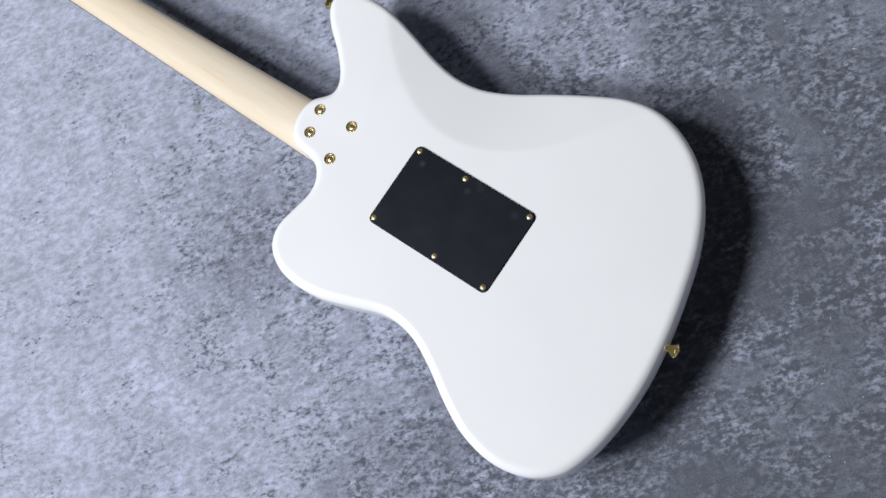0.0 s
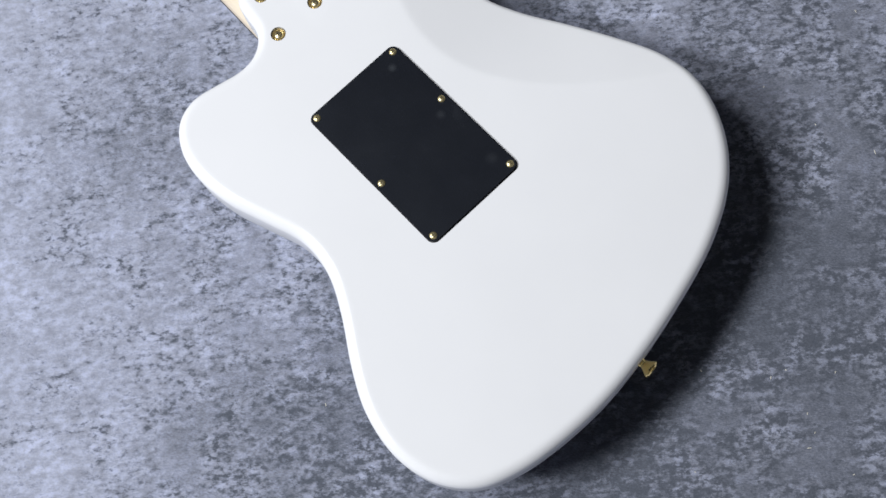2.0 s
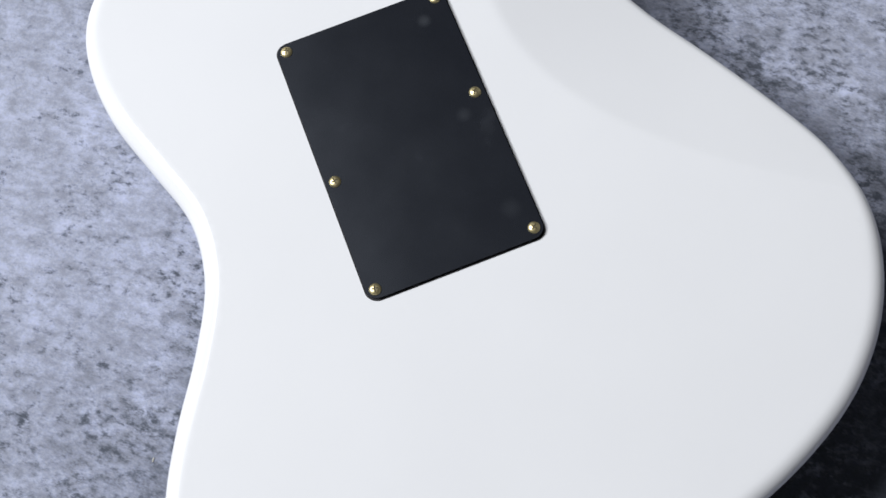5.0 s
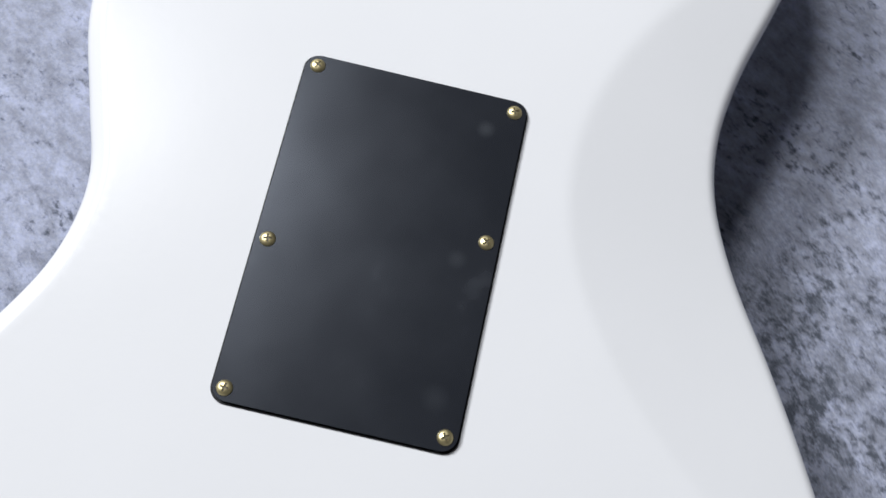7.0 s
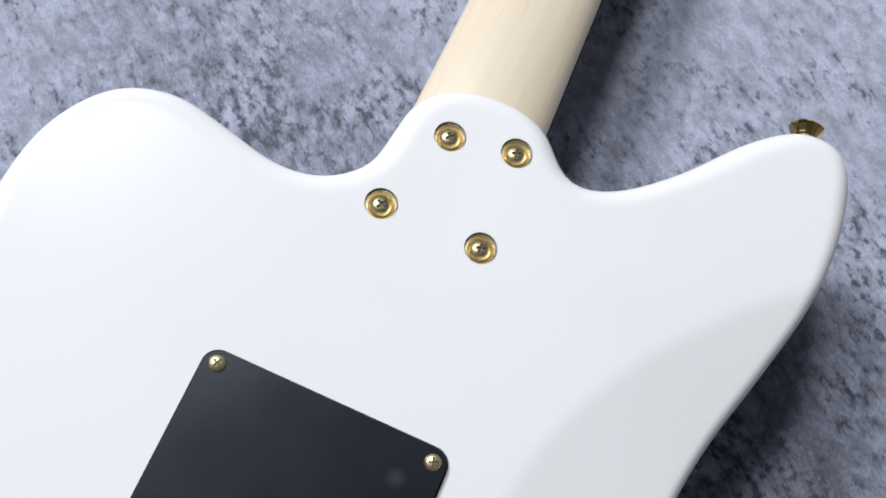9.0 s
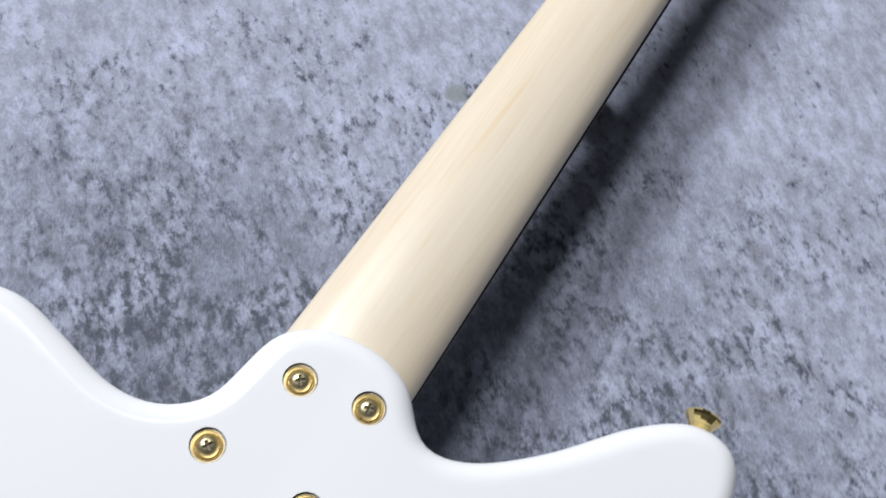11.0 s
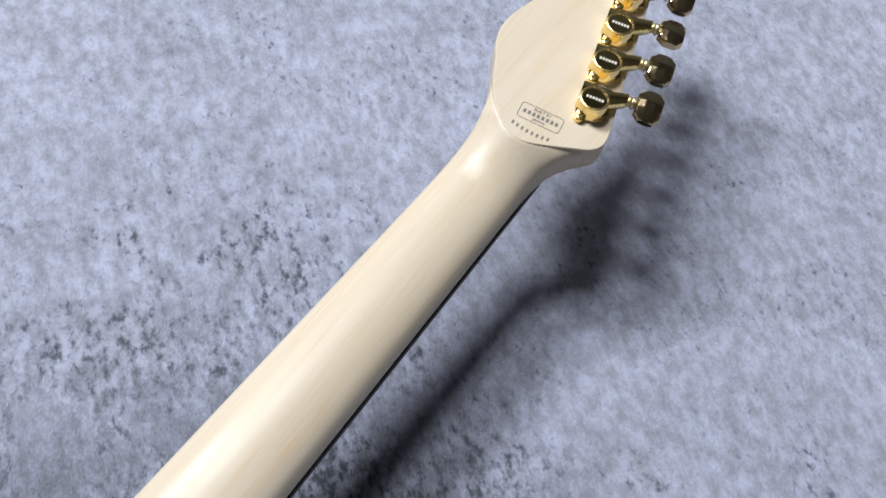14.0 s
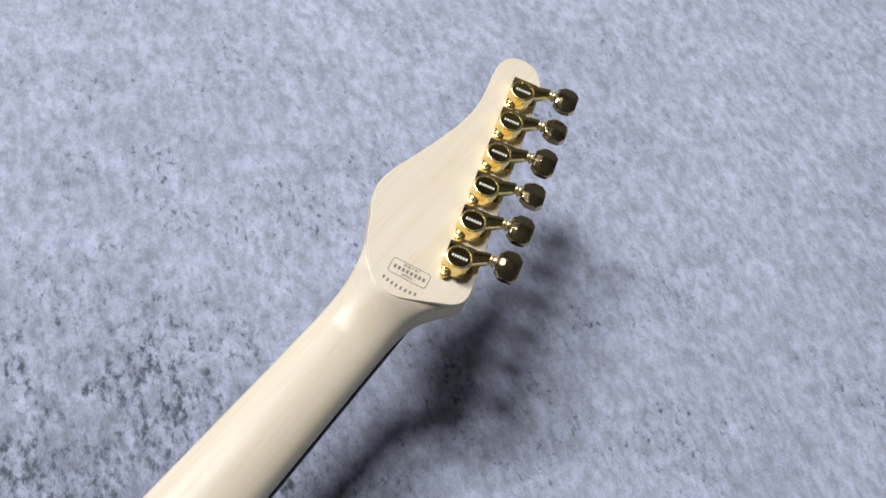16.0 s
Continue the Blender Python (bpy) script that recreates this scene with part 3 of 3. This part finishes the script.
# tuning machines: u away from the row, v along it towards the tip
def tuner_housing():
    bm = lathe(((0.0, 0.0), (0.0080, 0.0), (0.0082, 0.0004), (0.0078, 0.0010), (0.0076, 0.0070), (0.0074, 0.0076)), 36)
    box((0.0156, 0.0122, 0.0078), 0.0005, 2, bm, (-0.0002, 0.0040, 0.0040))
    rings = []
    for u, v, w, h in ((0.0060, 0.0050, 0.0050, 0.0036), (0.0080, 0.0056, 0.0050, 0.0036), (0.0128, 0.0074, 0.0041, 0.0031), (0.0158, 0.0084, 0.0035, 0.0028), (0.0163, 0.0085, 0.0026, 0.0022)):
        ring = []
        for j in range(24):
            c, s = math.cos(2 * math.pi * j / 24), math.sin(2 * math.pi * j / 24)
            ring.append(bm.verts.new((u, v + w * math.copysign(abs(c) ** 0.5, c), 0.0042 + 0.0014 * min(max((u - 0.006) / 0.01, 0), 1) + h * math.copysign(abs(s) ** 0.5, s))))
        rings.append(ring)
    for low, high in zip(rings, rings[1:]):
        bridge(bm, low, high)
    bm.faces.new(rings[-1])
    for reach, cx, cy, high in ((0.0030, -0.0040, -0.0084, 0.0024), (0.0020, 0.0072, -0.0024, 0.0030)):
        lug = [(reach * math.cos(radians(a)) + cx, reach * math.sin(radians(a)) + cy) for a in range(180, 361, 20)] + [(cx + reach, cy + 0.0054), (cx - reach, cy + 0.0054)]
        low = [bm.verts.new((x, y, 0)) for x, y in lug]
        top = [bm.verts.new((x, y, high)) for x, y in lug]
        bridge(bm, low, top)
        bm.faces.new(top)
    return bm


def tuner_cap():
    return lathe(((0.0074, 0.0), (0.0078, 0.0004), (0.0078, 0.0016), (0.0076, 0.0021), (0.0072, 0.0023), (0.0066, 0.0022), (0.0063, 0.0018), (0.0062, 0.0010)), 40)


def tuner_disc():
    return lathe(((0.0063, 0.0), (0.0035, 0.00004), (0.0, 0.00005)), 40)


def cap_bars():
    bm = bmesh.new()
    for k in range(6):
        box((0.0012, 0.0016, 0.0001), bm=bm, at=(-0.0040 + 0.0016 * k, 0, 0))
    return bm


def tuner_collar():
    return lathe(((0.0, 0.0), (0.0022, 0.0), (0.0029, 0.0003), (0.0030, 0.0009), (0.0022, 0.0013), (0.0022, 0.0016), (0.0030, 0.0020), (0.0034, 0.0027), (0.0033, 0.0036), (0.0024, 0.0041), (0.0022, 0.0050), (0.0, 0.0050)), 20)


def tuner_button():
    """A faceted key, its shaft along x: a flat band down the middle, facets falling to both sides, clipped corners."""
    section = ((0.0, 0.0022), (0.0012, 0.0036), (0.0045, 0.0041), (0.0090, 0.0040), (0.0126, 0.0035), (0.0138, 0.0026))
    bm, rings = bmesh.new(), []
    for v, long, thick in ((-0.0090, 0.56, 0.50), (-0.0084, 0.64, 0.62), (-0.0056, 1.0, 0.82), (-0.0021, 1.0, 1.06), (0.0021, 1.0, 1.06), (0.0056, 1.0, 0.82), (0.0084, 0.64, 0.62), (0.0090, 0.56, 0.50)):
        half = [(0.0076 + (u - 0.0076) * long, z * thick) for u, z in section]
        rings.append([bm.verts.new((u, v, z)) for u, z in half + [(u, -z) for u, z in half[::-1]]])
    for low, high in zip(rings, rings[1:]):
        bridge(bm, low, high)
    bm.faces.new(rings[0][::-1])
    bm.faces.new(rings[-1])
    bmesh.ops.bevel(bm, geom=list(bm.edges), offset=0.0003, segments=1, affect="EDGES")
    return bm


ROW = 16.4
kit = None
for k, twist in enumerate((10, 4, -6, 8, -8, 3)):
    here = Matrix.Translation((0.0284 - 0.00750 * k, 0.6881 + 0.02541 * k, HEAD_TOP)) @ pose(0, 0, 0, 0, 0, ROW)
    if kit is None:
        housing = part("tuning_machine", tuner_housing(), POLISHED, guitar, "gold geared tuning machine", here)
        pieces = [
            ("cap_rim", tuner_cap(), GOLD, "raised gold cap rim", pose(0, 0, 0.0074)),
            ("cap", tuner_disc(), POLISHED, "flat polished gold cap", pose(0, 0, 0.00905)),
            ("cap_mark", cap_bars(), PALE_INK, "row of pale engraved bars", pose(0, 0.0, 0.00915)),
            ("collar", tuner_collar(), BOLT, "ringed pale gold collar", pose(0.0160, 0.0085, 0.0056, 0, 90, 0)),
            ("key", tuner_button(), DARK_MIRROR_GOLD, "faceted polished gold key", pose(0.0204, 0.0087, 0.0056, twist, 0, 0)),
            ("mounting_screw", cross_head(0.0022, 0.0006, 0.0005, 0.0013, 0.0004), GOLD, "small gold mounting screw", pose(-0.0040, -0.0084, 0.0023, 0, 0, 30)),
        ]
        kit = [(name, part(name, bm, material, housing, label, m, smooth=name != "key").data, label, m) for name, bm, material, label, m in pieces]
        housing_mesh = housing.data
        kit[-1][1].materials.append(SLOT)
    else:
        housing = share("tuning_machine", housing_mesh, guitar, here, "gold geared tuning machine")
        for name, mesh, label, m in kit:
            if name == "key":
                m = pose(0.0204, 0.0087, 0.0056, twist, 0, 0)
            share(name, mesh, housing, m, label)

# what carries the guitar: a foam rest under the neck and one under the body
def neck_rest():
    """A low pad with sloping sides, wide at its foot."""
    bm, top, rings = bmesh.new(), LIFT + FACE - 0.0064, []
    for z, wide, deep in ((0.0, 0.033, 0.027), (0.003, 0.034, 0.028), (0.010, 0.033, 0.026), (top - 0.006, 0.030, 0.022), (top, 0.027, 0.020)):
        rings.append([bm.verts.new((wide / 2 * math.copysign(abs(math.cos(a)) ** 0.5, math.cos(a)), deep / 2 * math.copysign(abs(math.sin(a)) ** 0.7, math.sin(a)), z)) for a in [k * math.pi / 16 for k in range(32)]])
    for low, high in zip(rings, rings[1:]):
        bridge(bm, low, high)
    bm.faces.new(rings[0][::-1])
    bm.faces.new(rings[-1])
    return bm


rest = tagged(new("neck_rest"), "small dark rubber rest under the guitar neck", "rest")
part("pad", neck_rest(), RUBBER, rest)
rest.matrix_world = pose(0.010, 0.420, 0, 0, 0, 2)
block = tagged(new("body_rest"), "dark foam block under the guitar body", "rest")
part("foam", box((0.16, 0.20, LIFT - THICK - 0.002), 0.004, 2), FOAM, block)
block.matrix_world = pose(0.0, -0.06, (LIFT - THICK - 0.002) / 2)

# lint strewn over the cloth
fibre_mesh = None
for x, y, turn, size in ((-0.1945, -0.0835, 60, 1.0), (0.080, -0.320, 35, 1.0), (0.093, -0.324, 120, 0.7), (0.045, -0.278, 80, 0.8), (0.072, -0.373, 10, 0.6), (0.060, -0.378, 140, 1.3), (0.004, -0.418, 70, 0.7), (0.007, -0.432, 20, 0.7),
                         (-0.017, -0.330, 95, 0.6), (0.079, -0.359, 55, 0.7), (0.069, -0.415, 150, 0.7), (0.119, -0.352, 15, 0.8), (0.368, -0.154, 75, 1.0), (0.373, -0.231, 110, 1.5), (0.262, -0.146, 30, 0.8), (0.266, -0.200, 85, 0.6), (0.281, -0.251, 60, 1.5)):
    lint = tagged(new("lint"), "tiny white lint fibre lying on the cloth", "lint", "lint on the cloth")
    if fibre_mesh is None:
        fibre_mesh = part("fibre", box((0.0026, 0.0006, 0.0005), 0.0002, 1), PALE_INK, lint).data
    else:
        share("fibre", fibre_mesh, lint, Matrix())
    lint.matrix_world = pose(x, y, 0.00035, 0, 0, turn) @ Matrix.Diagonal((size, 1, 1, 1))
